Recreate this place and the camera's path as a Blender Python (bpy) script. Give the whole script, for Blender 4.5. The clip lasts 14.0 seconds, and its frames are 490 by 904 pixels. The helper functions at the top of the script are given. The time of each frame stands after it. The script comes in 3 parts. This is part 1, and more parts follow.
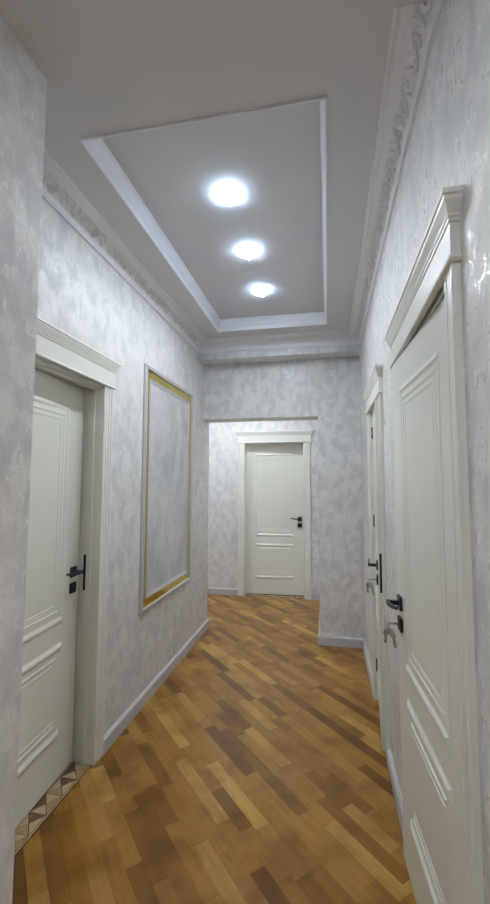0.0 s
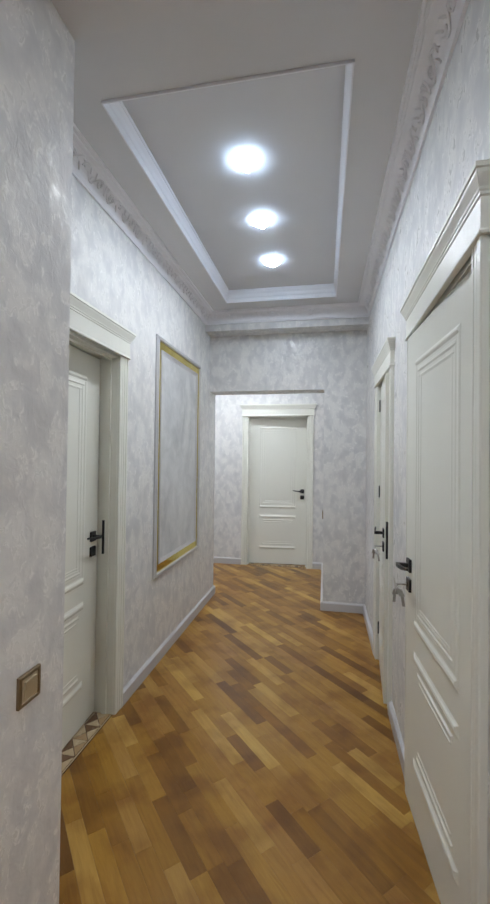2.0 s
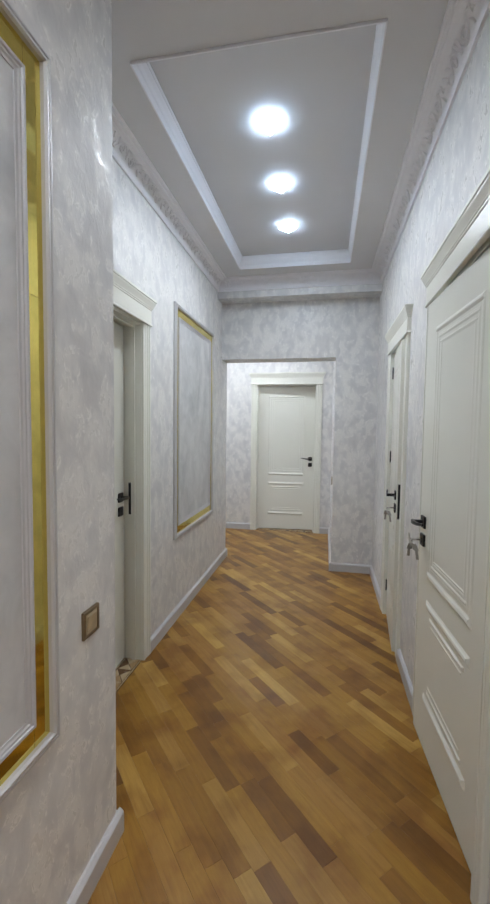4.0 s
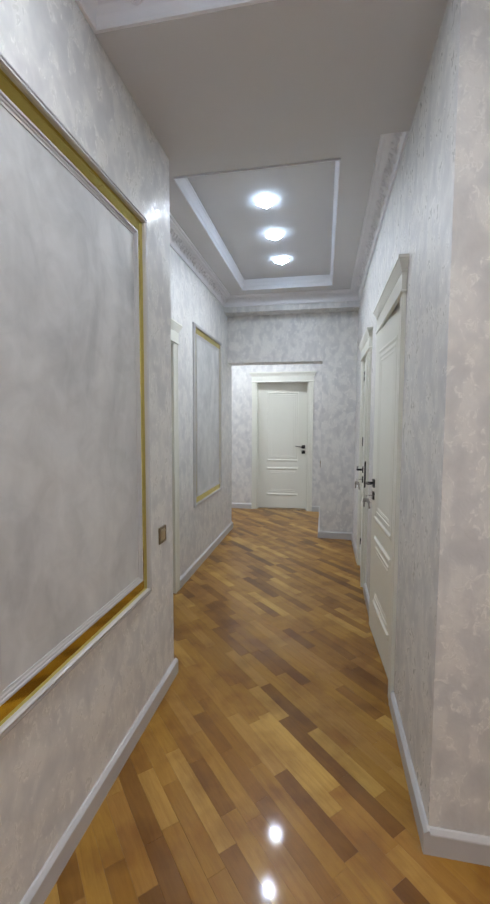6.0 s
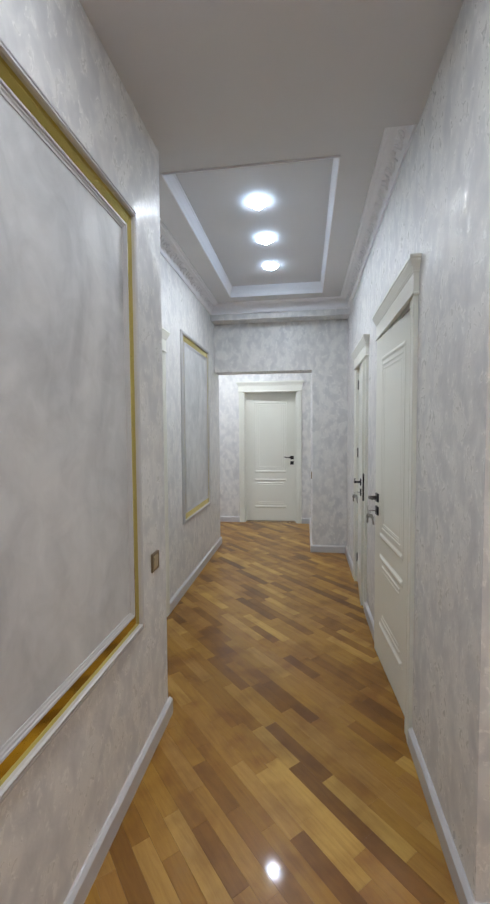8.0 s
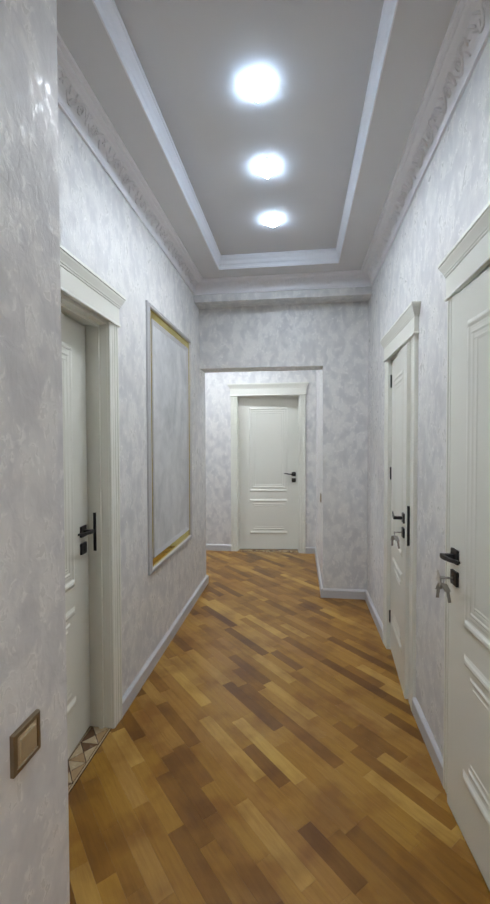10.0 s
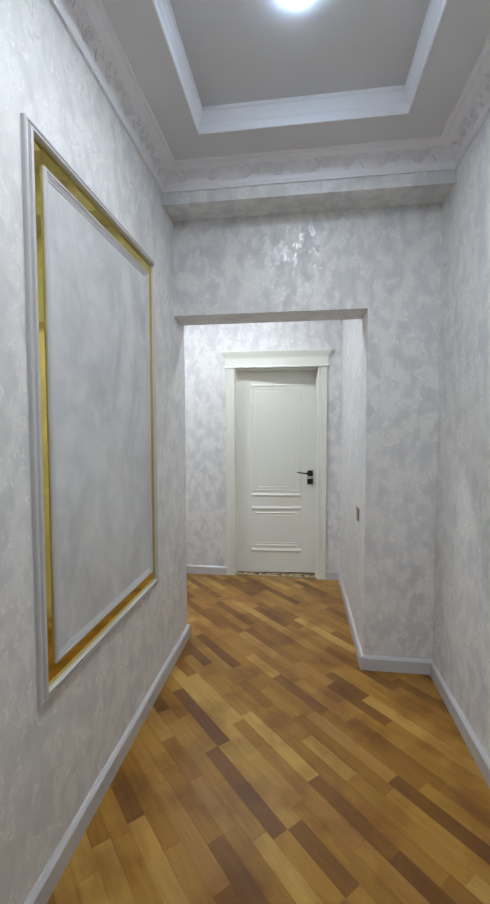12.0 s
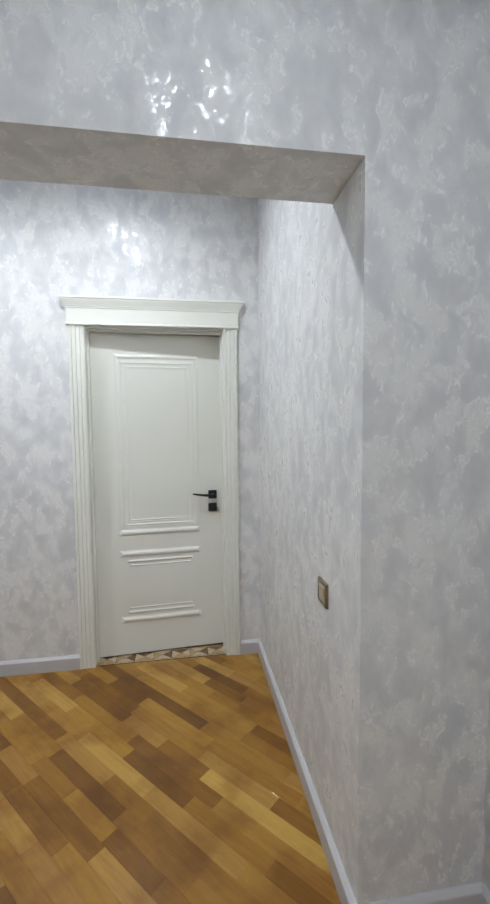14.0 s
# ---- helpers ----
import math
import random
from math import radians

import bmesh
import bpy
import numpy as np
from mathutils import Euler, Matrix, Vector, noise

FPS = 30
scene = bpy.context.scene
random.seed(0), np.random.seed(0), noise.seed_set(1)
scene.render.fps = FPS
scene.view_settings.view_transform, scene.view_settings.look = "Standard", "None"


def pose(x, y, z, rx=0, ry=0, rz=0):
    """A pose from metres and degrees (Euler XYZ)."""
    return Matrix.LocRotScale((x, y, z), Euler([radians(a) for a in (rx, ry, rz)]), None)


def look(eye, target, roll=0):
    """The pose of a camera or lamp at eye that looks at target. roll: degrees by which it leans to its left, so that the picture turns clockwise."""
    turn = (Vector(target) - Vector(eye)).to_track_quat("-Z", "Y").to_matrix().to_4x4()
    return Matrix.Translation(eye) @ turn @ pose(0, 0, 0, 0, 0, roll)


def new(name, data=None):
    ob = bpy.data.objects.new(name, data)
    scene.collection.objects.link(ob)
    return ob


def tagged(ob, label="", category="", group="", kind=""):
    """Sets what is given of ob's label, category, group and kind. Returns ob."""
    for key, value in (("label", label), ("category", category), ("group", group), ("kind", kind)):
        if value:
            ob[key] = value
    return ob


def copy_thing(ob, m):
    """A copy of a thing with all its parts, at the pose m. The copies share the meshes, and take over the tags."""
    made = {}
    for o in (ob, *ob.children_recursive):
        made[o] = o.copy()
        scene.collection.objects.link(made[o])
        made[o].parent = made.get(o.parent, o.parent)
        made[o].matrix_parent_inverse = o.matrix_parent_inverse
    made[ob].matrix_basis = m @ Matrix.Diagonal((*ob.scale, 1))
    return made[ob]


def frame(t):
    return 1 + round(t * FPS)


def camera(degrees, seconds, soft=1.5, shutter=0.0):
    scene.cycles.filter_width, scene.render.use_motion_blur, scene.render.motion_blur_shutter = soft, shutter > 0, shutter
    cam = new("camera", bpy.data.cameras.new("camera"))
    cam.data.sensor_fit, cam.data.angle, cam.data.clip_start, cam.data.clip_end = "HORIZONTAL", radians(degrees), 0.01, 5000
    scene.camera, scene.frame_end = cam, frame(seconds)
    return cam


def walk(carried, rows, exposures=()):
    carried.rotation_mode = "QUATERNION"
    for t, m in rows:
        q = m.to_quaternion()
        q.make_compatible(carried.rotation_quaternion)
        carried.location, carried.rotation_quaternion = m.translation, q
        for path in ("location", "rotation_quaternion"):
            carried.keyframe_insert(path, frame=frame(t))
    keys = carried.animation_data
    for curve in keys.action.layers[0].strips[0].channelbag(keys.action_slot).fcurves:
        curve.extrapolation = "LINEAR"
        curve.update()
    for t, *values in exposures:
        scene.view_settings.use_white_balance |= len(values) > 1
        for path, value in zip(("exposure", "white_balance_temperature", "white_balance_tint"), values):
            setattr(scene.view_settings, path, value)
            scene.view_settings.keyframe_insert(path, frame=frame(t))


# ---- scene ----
# the camera and its walk
EXPOSURE = 0.0
cam = camera(61.4, 14.0, soft=2.4)
PATH = [
    (0, (0.12, 0.048, 1.552), (-0.27, 2.004, 1.703), 0.2),
    (0.5, (0.13, 0.042, 1.534), (-0.273, 1.997, 1.659), 0.3),
    (1, (0.126, 0.007, 1.516), (-0.278, 1.964, 1.613), 0.5),
    (1.5, (0.088, -0.01, 1.522), (-0.308, 1.949, 1.59), 0.7),
    (2, (0.038, -0.032, 1.522), (-0.339, 1.932, 1.551), 0.7),
    (2.5, (0.026, -0.031, 1.511), (-0.336, 1.936, 1.494), 0.7),
    (3, (0.033, -0.023, 1.499), (-0.325, 1.944, 1.438), 0.7),
    (3.5, (-0.002, -0.048, 1.496), (-0.366, 1.916, 1.4), 0.8),
    (4, (-0.055, -0.154, 1.488), (-0.435, 1.806, 1.374), 0.7),
    (6.5, (0.124, -1.172, 1.478), (-0.243, 0.789, 1.329), 0.0),
    (7, (0.163, -1.204, 1.482), (-0.193, 0.759, 1.343), -0.2),
    (7.5, (0.112, -1.104, 1.463), (-0.227, 0.864, 1.341), -0.4),
    (8, (-0.057, -0.867, 1.496), (-0.344, 1.11, 1.394), -0.4),
    (8.5, (-0.081, -0.641, 1.505), (-0.337, 1.341, 1.434), -0.3),
    (11, (-0.294, 0.914, 1.517), (-0.564, 2.895, 1.465), 0.1),
    (11.5, (-0.322, 1.28, 1.52), (-0.617, 3.256, 1.432), 0.1),
    (12, (-0.361, 1.631, 1.497), (-0.629, 3.61, 1.392), -0.1),
    (12.5, (-0.451, 2.012, 1.538), (-0.678, 3.995, 1.41), -0.2),
    (13, (-0.443, 2.382, 1.528), (-0.601, 4.372, 1.403), -0.4),
    (13.5, (-0.455, 2.751, 1.506), (-0.43, 4.747, 1.379), -0.5),
    (14, (-0.457, 3.152, 1.522), (-0.159, 5.125, 1.389), -0.5),
]
walk(cam, [(t, look(eye, target, roll)) for t, eye, target, roll in PATH], exposures=[(0, EXPOSURE), (14, EXPOSURE)])

# world: hardly any light from outside; every room is lit by its own lamps, some of them added unseen
world = bpy.data.worlds.new("world")
scene.world = world
world.use_nodes = True
world.node_tree.nodes["Background"].inputs[0].default_value = (0.5, 0.5, 0.55, 1)
world.node_tree.nodes["Background"].inputs[1].default_value = 0.02
LAMP_COOL, LAMP_WARM = (0.87, 0.925, 1.0), (1.0, 0.865, 0.76)
CORRIDOR_LAMP, HALL_LAMP, FAR_LAMP = 415.0, 590.0, 800.0
LAMP_EDGE, ADDED_WARM_LAMP = 48.0, 1250.0

# the plan, in metres
XL, XB, XR, XF = -1.172, -0.771, 0.448, 0.034       # left wall, left bump, right wall, far right wall
YS, YH, YG, YB, YV, YP, YE, YF = -3.0, 0.382, 0.43, 1.16, 4.035, 4.23, 4.472, 5.788
XE, XW = 2.3, -3.0                                  # hall's east wall, far hall's west wall
ZC, ZT, ZS, ZH, ZO, ZV = 2.987, 3.09, 2.872, 3.0, 2.228, 2.815
ZTOP = 3.27
THICK = 0.16


# ---------------------------------------------------------------- materials
def material(name):
    m = bpy.data.materials.new(name)
    m.use_nodes = True
    return m, m.node_tree, m.node_tree.nodes["Principled BSDF"]


def node(tree, kind, **values):
    n = tree.nodes.new(kind)
    for k, v in values.items():
        n.inputs[k.replace("_", " ")].default_value = v
    return n


def coords(tree, scale=(1, 1, 1), rot=(0, 0, 0)):
    c = tree.nodes.new("ShaderNodeTexCoord")
    m = tree.nodes.new("ShaderNodeMapping")
    m.inputs["Scale"].default_value = scale
    m.inputs["Rotation"].default_value = rot
    tree.links.new(c.outputs["Object"], m.inputs["Vector"])
    return m.outputs["Vector"]


def noise_tex(tree, vec, scale, detail=4, rough=0.55, distort=0.0):
    n = node(tree, "ShaderNodeTexNoise", Scale=scale, Detail=detail, Roughness=rough, Distortion=distort)
    tree.links.new(vec, n.inputs["Vector"])
    return n.outputs["Fac"]


def ramp(tree, fac, *stops):
    r = tree.nodes.new("ShaderNodeValToRGB")
    el = r.color_ramp.elements
    while len(el) < len(stops):
        el.new(0.5)
    for e, (p, c) in zip(el, stops):
        e.position = p
        e.color = (*c, 1) if len(c) == 3 else c
    tree.links.new(fac, r.inputs["Fac"])
    return r.outputs["Color"]


def mixed(tree, fac, a, b, mode="MIX"):
    n = tree.nodes.new("ShaderNodeMix")
    n.data_type, n.blend_type = "RGBA", mode
    for socket, v in ((n.inputs["Factor"], fac), (n.inputs["A"], a), (n.inputs["B"], b)):
        if isinstance(v, (int, float)):
            socket.default_value = v
        elif isinstance(v, tuple):
            socket.default_value = (*v, 1)
        else:
            tree.links.new(v, socket)
    return n.outputs["Result"]


def bump(tree, bsdf, height, strength, distance=0.004):
    b = node(tree, "ShaderNodeBump", Strength=strength, Distance=distance)
    tree.links.new(height, b.inputs["Height"])
    tree.links.new(b.outputs["Normal"], bsdf.inputs["Normal"])


def grey(v):
    return (v, v, v)


def plaster():
    """Silvery decorative plaster: cloudy trowelled patches over a grey ground, with small pearly flakes."""
    m, t, b = material("silk_plaster")
    v = coords(t, (1, 1, 0.78))
    big = noise_tex(t, v, 2.2, 3, 0.5, 0.3)
    mid = noise_tex(t, v, 8.0, 3, 0.5, 0.4)
    pad = noise_tex(t, coords(t, (1.1, 1.1, 0.8), (0.4, 0.3, 0.8)), 12.0, 3, 0.5, 0.4)
    fine = noise_tex(t, v, 34.0, 3, 0.5, 1.2)
    ground = ramp(t, big, (0.32, (0.59, 0.586, 0.586)), (0.68, (0.645, 0.638, 0.632)))
    cloud = ramp(t, mid, (0.40, grey(0)), (0.60, grey(0.8)))
    dab = ramp(t, pad, (0.48, grey(0)), (0.62, grey(0.6)))
    shade = ramp(t, pad, (0.30, grey(0.5)), (0.47, grey(0)))
    area = ramp(t, big, (0.35, grey(0.45)), (0.62, grey(1)))
    c = mixed(t, mixed(t, 1.0, cloud, area, "MULTIPLY"), ground, (0.72, 0.71, 0.69))
    c = mixed(t, shade, c, (0.525, 0.522, 0.526))
    c = mixed(t, dab, c, (0.775, 0.763, 0.735))
    flake = ramp(t, fine, (0.54, grey(0)), (0.59, grey(1)))
    flecks = mixed(t, 1.0, ramp(t, pad, (0.47, grey(0)), (0.55, grey(1))), flake, "MULTIPLY")
    c = mixed(t, flecks, c, (0.84, 0.83, 0.805))
    t.links.new(c, b.inputs["Base Color"])
    # the pearly flakes are smoother than the plaster and a little metallic
    t.links.new(ramp(t, flecks, (0.0, grey(0.55)), (1.0, grey(0.24))), b.inputs["Roughness"])
    t.links.new(ramp(t, flecks, (0.0, grey(0.0)), (1.0, grey(0.12))), b.inputs["Metallic"])
    b.inputs["Specular IOR Level"].default_value = 0.45
    bump(t, b, mixed(t, 0.35, pad, fine), 0.4, 0.008)
    return m


def panel_plaster():
    """Smoother brushed plaster with long slanting strokes, inside the wall frames."""
    m, t, b = material("brushed_plaster")
    v = coords(t, (1, 1.6, 0.45), (0.5, 0, 0))
    big = noise_tex(t, v, 2.6, 4, 0.55, 1.4)
    fine = noise_tex(t, coords(t, (1, 9, 0.9), (0.35, 0, 0)), 9.0, 4, 0.6, 0.8)
    c = ramp(t, big, (0.33, (0.44, 0.45, 0.46)), (0.47, (0.565, 0.568, 0.57)), (0.68, (0.655, 0.655, 0.65)))
    c = mixed(t, 0.14, c, ramp(t, fine, (0.35, grey(0.3)), (0.7, grey(0.9))))
    t.links.new(c, b.inputs["Base Color"])
    t.links.new(ramp(t, fine, (0.3, grey(0.55)), (0.75, grey(0.36))), b.inputs["Roughness"])
    bump(t, b, fine, 0.15, 0.002)
    return m


def paint(name, colour, rough, wear=0.05, bump_by=0.08, scale=14.0):
    m, t, b = material(name)
    v = coords(t)
    big = noise_tex(t, v, scale * 0.16, 3)
    fine = noise_tex(t, v, scale * 9, 3)
    dark = tuple(c * (1 - wear) for c in colour)
    t.links.new(ramp(t, big, (0.3, dark), (0.7, colour)), b.inputs["Base Color"])
    t.links.new(ramp(t, big, (0.3, grey(rough * 1.1)), (0.7, grey(rough * 0.9))), b.inputs["Roughness"])
    bump(t, b, fine, bump_by, 0.0012)
    return m


def oak():
    """Varnished oak strips: each one its own tone, grain along its length."""
    m, t, b = material("varnished_oak")
    info = t.nodes.new("ShaderNodeObjectInfo")
    geo = t.nodes.new("ShaderNodeNewGeometry")
    add = t.nodes.new("ShaderNodeMath")
    add.operation = "ADD"
    t.links.new(info.outputs["Random"], add.inputs[0])
    t.links.new(geo.outputs["Random Per Island"], add.inputs[1])
    fr = t.nodes.new("ShaderNodeMath")
    fr.operation = "FRACT"
    t.links.new(add.outputs[0], fr.inputs[0])
    tone = fr.outputs[0]
    c = t.nodes.new("ShaderNodeTexCoord")
    shift = t.nodes.new("ShaderNodeCombineXYZ")
    far = t.nodes.new("ShaderNodeMath")
    far.operation = "MULTIPLY"
    far.inputs[1].default_value = 37.0
    t.links.new(tone, far.inputs[0])
    for k in range(3):
        t.links.new(far.outputs[0], shift.inputs[k])
    v = t.nodes.new("ShaderNodeVectorMath")
    t.links.new(c.outputs["Object"], v.inputs[0])
    t.links.new(shift.outputs[0], v.inputs[1])
    mp = t.nodes.new("ShaderNodeMapping")
    mp.inputs["Scale"].default_value = (1.0, 11.0, 1.0)
    t.links.new(v.outputs[0], mp.inputs["Vector"])
    vec = mp.outputs["Vector"]
    streak = noise_tex(t, vec, 4.0, 5, 0.6, 0.8)
    grain = noise_tex(t, vec, 26.0, 4, 0.7, 0.3)
    base = ramp(t, tone, (0.0, (0.170, 0.072, 0.009)), (0.10, (0.215, 0.095, 0.012)), (0.25, (0.280, 0.132, 0.017)), (0.45, (0.335, 0.168, 0.022)),
                (0.62, (0.400, 0.214, 0.032)), (0.78, (0.350, 0.175, 0.035)), (1.0, (0.55, 0.340, 0.076)))
    uneven = node(t, "ShaderNodeTexNoise", Scale=4.5, Detail=3.0)
    t.links.new(geo.outputs["Position"], uneven.inputs["Vector"])
    base = mixed(t, 1.0, base, ramp(t, uneven.outputs["Fac"], (0.36, (0.72, 0.64, 0.54)), (0.54, grey(1.0))), "MULTIPLY")
    col = mixed(t, 0.42, base, ramp(t, streak, (0.25, (0.50, 0.38, 0.26)), (0.6, grey(1.0))), "MULTIPLY")
    col = mixed(t, 0.20, col, ramp(t, grain, (0.3, (0.55, 0.45, 0.35)), (0.6, grey(1.0))), "MULTIPLY")
    t.links.new(col, b.inputs["Base Color"])
    b.inputs["Roughness"].default_value = 0.36
    b.inputs["Specular IOR Level"].default_value = 0.25
    b.inputs["Coat Weight"].default_value = 0.38
    wob = noise_tex(t, coords(t), 1.7, 3)
    t.links.new(ramp(t, wob, (0.3, grey(0.045)), (0.7, grey(0.10))), b.inputs["Coat Roughness"])
    bump(t, b, grain, 0.06, 0.0008)
    return m


def plain(name, colour, rough, metal=0.0):
    m, t, b = material(name)
    v = coords(t)
    n = noise_tex(t, v, 40.0, 3)
    t.links.new(ramp(t, n, (0.3, tuple(0.9 * c for c in colour)), (0.7, colour)), b.inputs["Base Color"])
    t.links.new(ramp(t, n, (0.3, grey(rough * 0.85)), (0.7, grey(rough * 1.15))), b.inputs["Roughness"])
    b.inputs["Metallic"].default_value = metal
    return m


def lit(name, colour, strength):
    m, t, b = material(name)
    b.inputs["Base Color"].default_value = (0.9, 0.9, 0.9, 1)
    b.inputs["Emission Color"].default_value = (*colour, 1)
    b.inputs["Emission Strength"].default_value = strength
    return m


PLASTER, PANEL, OAK = plaster(), panel_plaster(), oak()
CEILING = paint("ceiling_paint", (0.655, 0.645, 0.65), 0.7, 0.03)
STUCCO = paint("white_moulding_paint", (0.84, 0.83, 0.85), 0.45, 0.04)
SKIRT = paint("baseboard_paint", (0.53, 0.522, 0.527), 0.4, 0.05)
CREAM = paint("cream_lacquer", (0.78, 0.78, 0.705), 0.32, 0.03, 0.04)
BLACK = plain("black_metal", (0.018, 0.018, 0.02), 0.38, 0.3)
STEEL = plain("key_steel", (0.36, 0.345, 0.32), 0.33, 1.0)
TAG = plain("key_tag_plastic", (0.50, 0.49, 0.44), 0.4)
GOLD = plain("gold_mirror", (0.80, 0.66, 0.17), 0.06, 1.0)
BRONZE = plain("bronze_switch", (0.26, 0.20, 0.125), 0.32, 0.8)
BRONZE_PALE = plain("champagne_rocker", (0.62, 0.54, 0.38), 0.35, 0.6)
INLAY_PALE = plain("pale_maple_inlay", (0.52, 0.40, 0.25), 0.25)
INLAY_MID = plain("walnut_inlay", (0.17, 0.095, 0.05), 0.25)
INLAY_TAN = plain("oak_inlay", (0.42, 0.28, 0.15), 0.25)
INLAY_DARK = plain("wenge_inlay", (0.06, 0.035, 0.025), 0.25)
SUBFLOOR = plain("dark_joint", (0.05, 0.028, 0.015), 0.7)
GLOW = lit("corridor_lamp_glow", LAMP_COOL, CORRIDOR_LAMP)
EDGE = lit("frosted_crystal_edge", (0.55, 0.75, 1.0), LAMP_EDGE)
GLOW_WARM_ADDED = lit("added_warm_lamp_glow", LAMP_WARM, ADDED_WARM_LAMP)
GLOW_HALL_COOL = lit("hall_cool_lamp_glow", LAMP_COOL, HALL_LAMP)
GLOW_FAR = lit("far_hall_lamp_glow", LAMP_COOL, FAR_LAMP)


# ---------------------------------------------------------------- mesh helpers
def mesh_object(name, bm, mats, parent=None, smooth=False):
    bmesh.ops.recalc_face_normals(bm, faces=bm.faces)
    me = bpy.data.meshes.new(name)
    bm.to_mesh(me)
    bm.free()
    for m in (mats if isinstance(mats, (list, tuple)) else [mats]):
        me.materials.append(m)
    if smooth:
        for p in me.polygons:
            p.use_smooth = True
    ob = new(name, me)
    ob.parent = parent
    return ob


def box(bm, x0, x1, y0, y1, z0, z1, mat=0, bevel=0.0):
    vs = [bm.verts.new((x, y, z)) for x in (x0, x1) for y in (y0, y1) for z in (z0, z1)]
    faces = [bm.faces.new([vs[i] for i in q]) for q in
             ((0, 1, 3, 2), (4, 6, 7, 5), (0, 4, 5, 1), (2, 3, 7, 6), (0, 2, 6, 4), (1, 5, 7, 3))]
    for f in faces:
        f.material_index = mat
    if bevel:
        edges = list({e for f in faces for e in f.edges})
        bmesh.ops.bevel(bm, geom=edges, offset=bevel, segments=2, profile=0.7, affect="EDGES")
    return faces


def boxes(name, mats, *specs, parent=None, bevel=0.0):
    bm = bmesh.new()
    for s in specs:
        box(bm, *s, bevel=bevel)
    return mesh_object(name, bm, mats, parent)


def bar(bm, profile, a, b, out, up, mat=0):
    """A profile of (out, up) points drawn from a to b, closed at both ends."""
    a, b, out, up = Vector(a), Vector(b), Vector(out), Vector(up)
    ring = [[bm.verts.new(p + out * u + up * w) for u, w in profile] for p in (a, b)]
    n = len(profile)
    for i in range(n):
        f = bm.faces.new((ring[0][i], ring[0][(i + 1) % n], ring[1][(i + 1) % n], ring[1][i]))
        f.material_index = mat
    for r in ring:
        bm.faces.new(r).material_index = mat


def mitred(bm, u0, u1, v0, v1, profile, place, sides=(0, 1, 2, 3), closed=True, mat=0):
    """A moulding round a rectangle. profile: (inset, height) points; place(u, v, height) gives the point in space.
    Sides 0 to 3 are v0, u1, v1, u0."""
    rings = []
    for i, h in profile:
        rings.append([bm.verts.new(place(u, v, h)) for u, v in
                      ((u0 + i, v0 + i), (u1 - i, v0 + i), (u1 - i, v1 - i), (u0 + i, v1 - i))])
    n = len(rings)
    for k in range(n if closed else n - 1):
        a, b = rings[k], rings[(k + 1) % n]
        for s in sides:
            f = bm.faces.new((a[s], a[(s + 1) % 4], b[(s + 1) % 4], b[s]))
            f.material_index = mat


def tube(bm, pts, r, sides=5):
    """A thin round strand through the points, tapered at both ends."""
    pts = [Vector(p) for p in pts]
    rings = []
    for i, p in enumerate(pts):
        d = (pts[min(i + 1, len(pts) - 1)] - pts[max(i - 1, 0)]).normalized()
        side = d.cross(Vector((0.31, 0.52, 0.79))).normalized()
        up = d.cross(side)
        k = r * (0.45 + 0.55 * math.sin(math.pi * (i + 0.4) / (len(pts) - 0.2)))
        rings.append([bm.verts.new(p + k * (side * math.cos(a) + up * math.sin(a)))
                      for a in (2 * math.pi * j / sides for j in range(sides))])
    for a, b in zip(rings, rings[1:]):
        for j in range(sides):
            bm.faces.new((a[j], a[(j + 1) % sides], b[(j + 1) % sides], b[j]))
    bm.faces.new(rings[0])
    bm.faces.new(rings[-1])


def structure(ob, label):
    return tagged(ob, label=label, kind="structure")


# ---------------------------------------------------------------- walls
DOOR_W, DOOR_NARROW, DOOR_H = 0.83, 0.61, 2.11
Y_LEFT_DOOR, X_FAR_DOOR, Y_RIGHT_DOOR, Y_SMALL_DOOR = 1.82, -0.612, 1.592, 2.965
LINING = 0.025


def wall_along_y(x0, x1, y0, y1, z1, doors):
    """Boxes of a wall along y, with door openings of (centre, width)."""
    out, at = [], y0
    for c, w in sorted(doors):
        a, b = c - w / 2 - LINING, c + w / 2 + LINING
        out += [(x0, x1, at, a, 0, z1), (x0, x1, a, b, DOOR_H + LINING, z1)]
        at = b
    return out + [(x0, x1, at, y1, 0, z1)]


structure(boxes("wall_hall_west", PLASTER, (XL - THICK, XB, YS, YB, 0, ZTOP)), "grey silvery plaster wall beside the hall")
structure(boxes("wall_west", PLASTER, *wall_along_y(XL - THICK, XL, YB, YE, ZTOP, [(Y_LEFT_DOOR, DOOR_W)])),
          "grey silvery plaster wall of the corridor with a doorway")
structure(boxes("wall_east", PLASTER, *wall_along_y(XR, XR + THICK, YH + THICK, YP, ZTOP,
                                                   [(Y_RIGHT_DOOR, DOOR_W - 0.05), (Y_SMALL_DOOR, DOOR_NARROW)])),
          "grey silvery plaster wall of the corridor with two doorways")
structure(boxes("wall_hall_north", PLASTER, (XR, XE, YH, YH + THICK, 0, ZTOP)), "grey silvery plaster wall of the hall")
structure(boxes("wall_hall_east", PLASTER, (XE, XE + THICK, YS, YH + THICK, 0, ZTOP)), "plain plaster wall closing the hall")
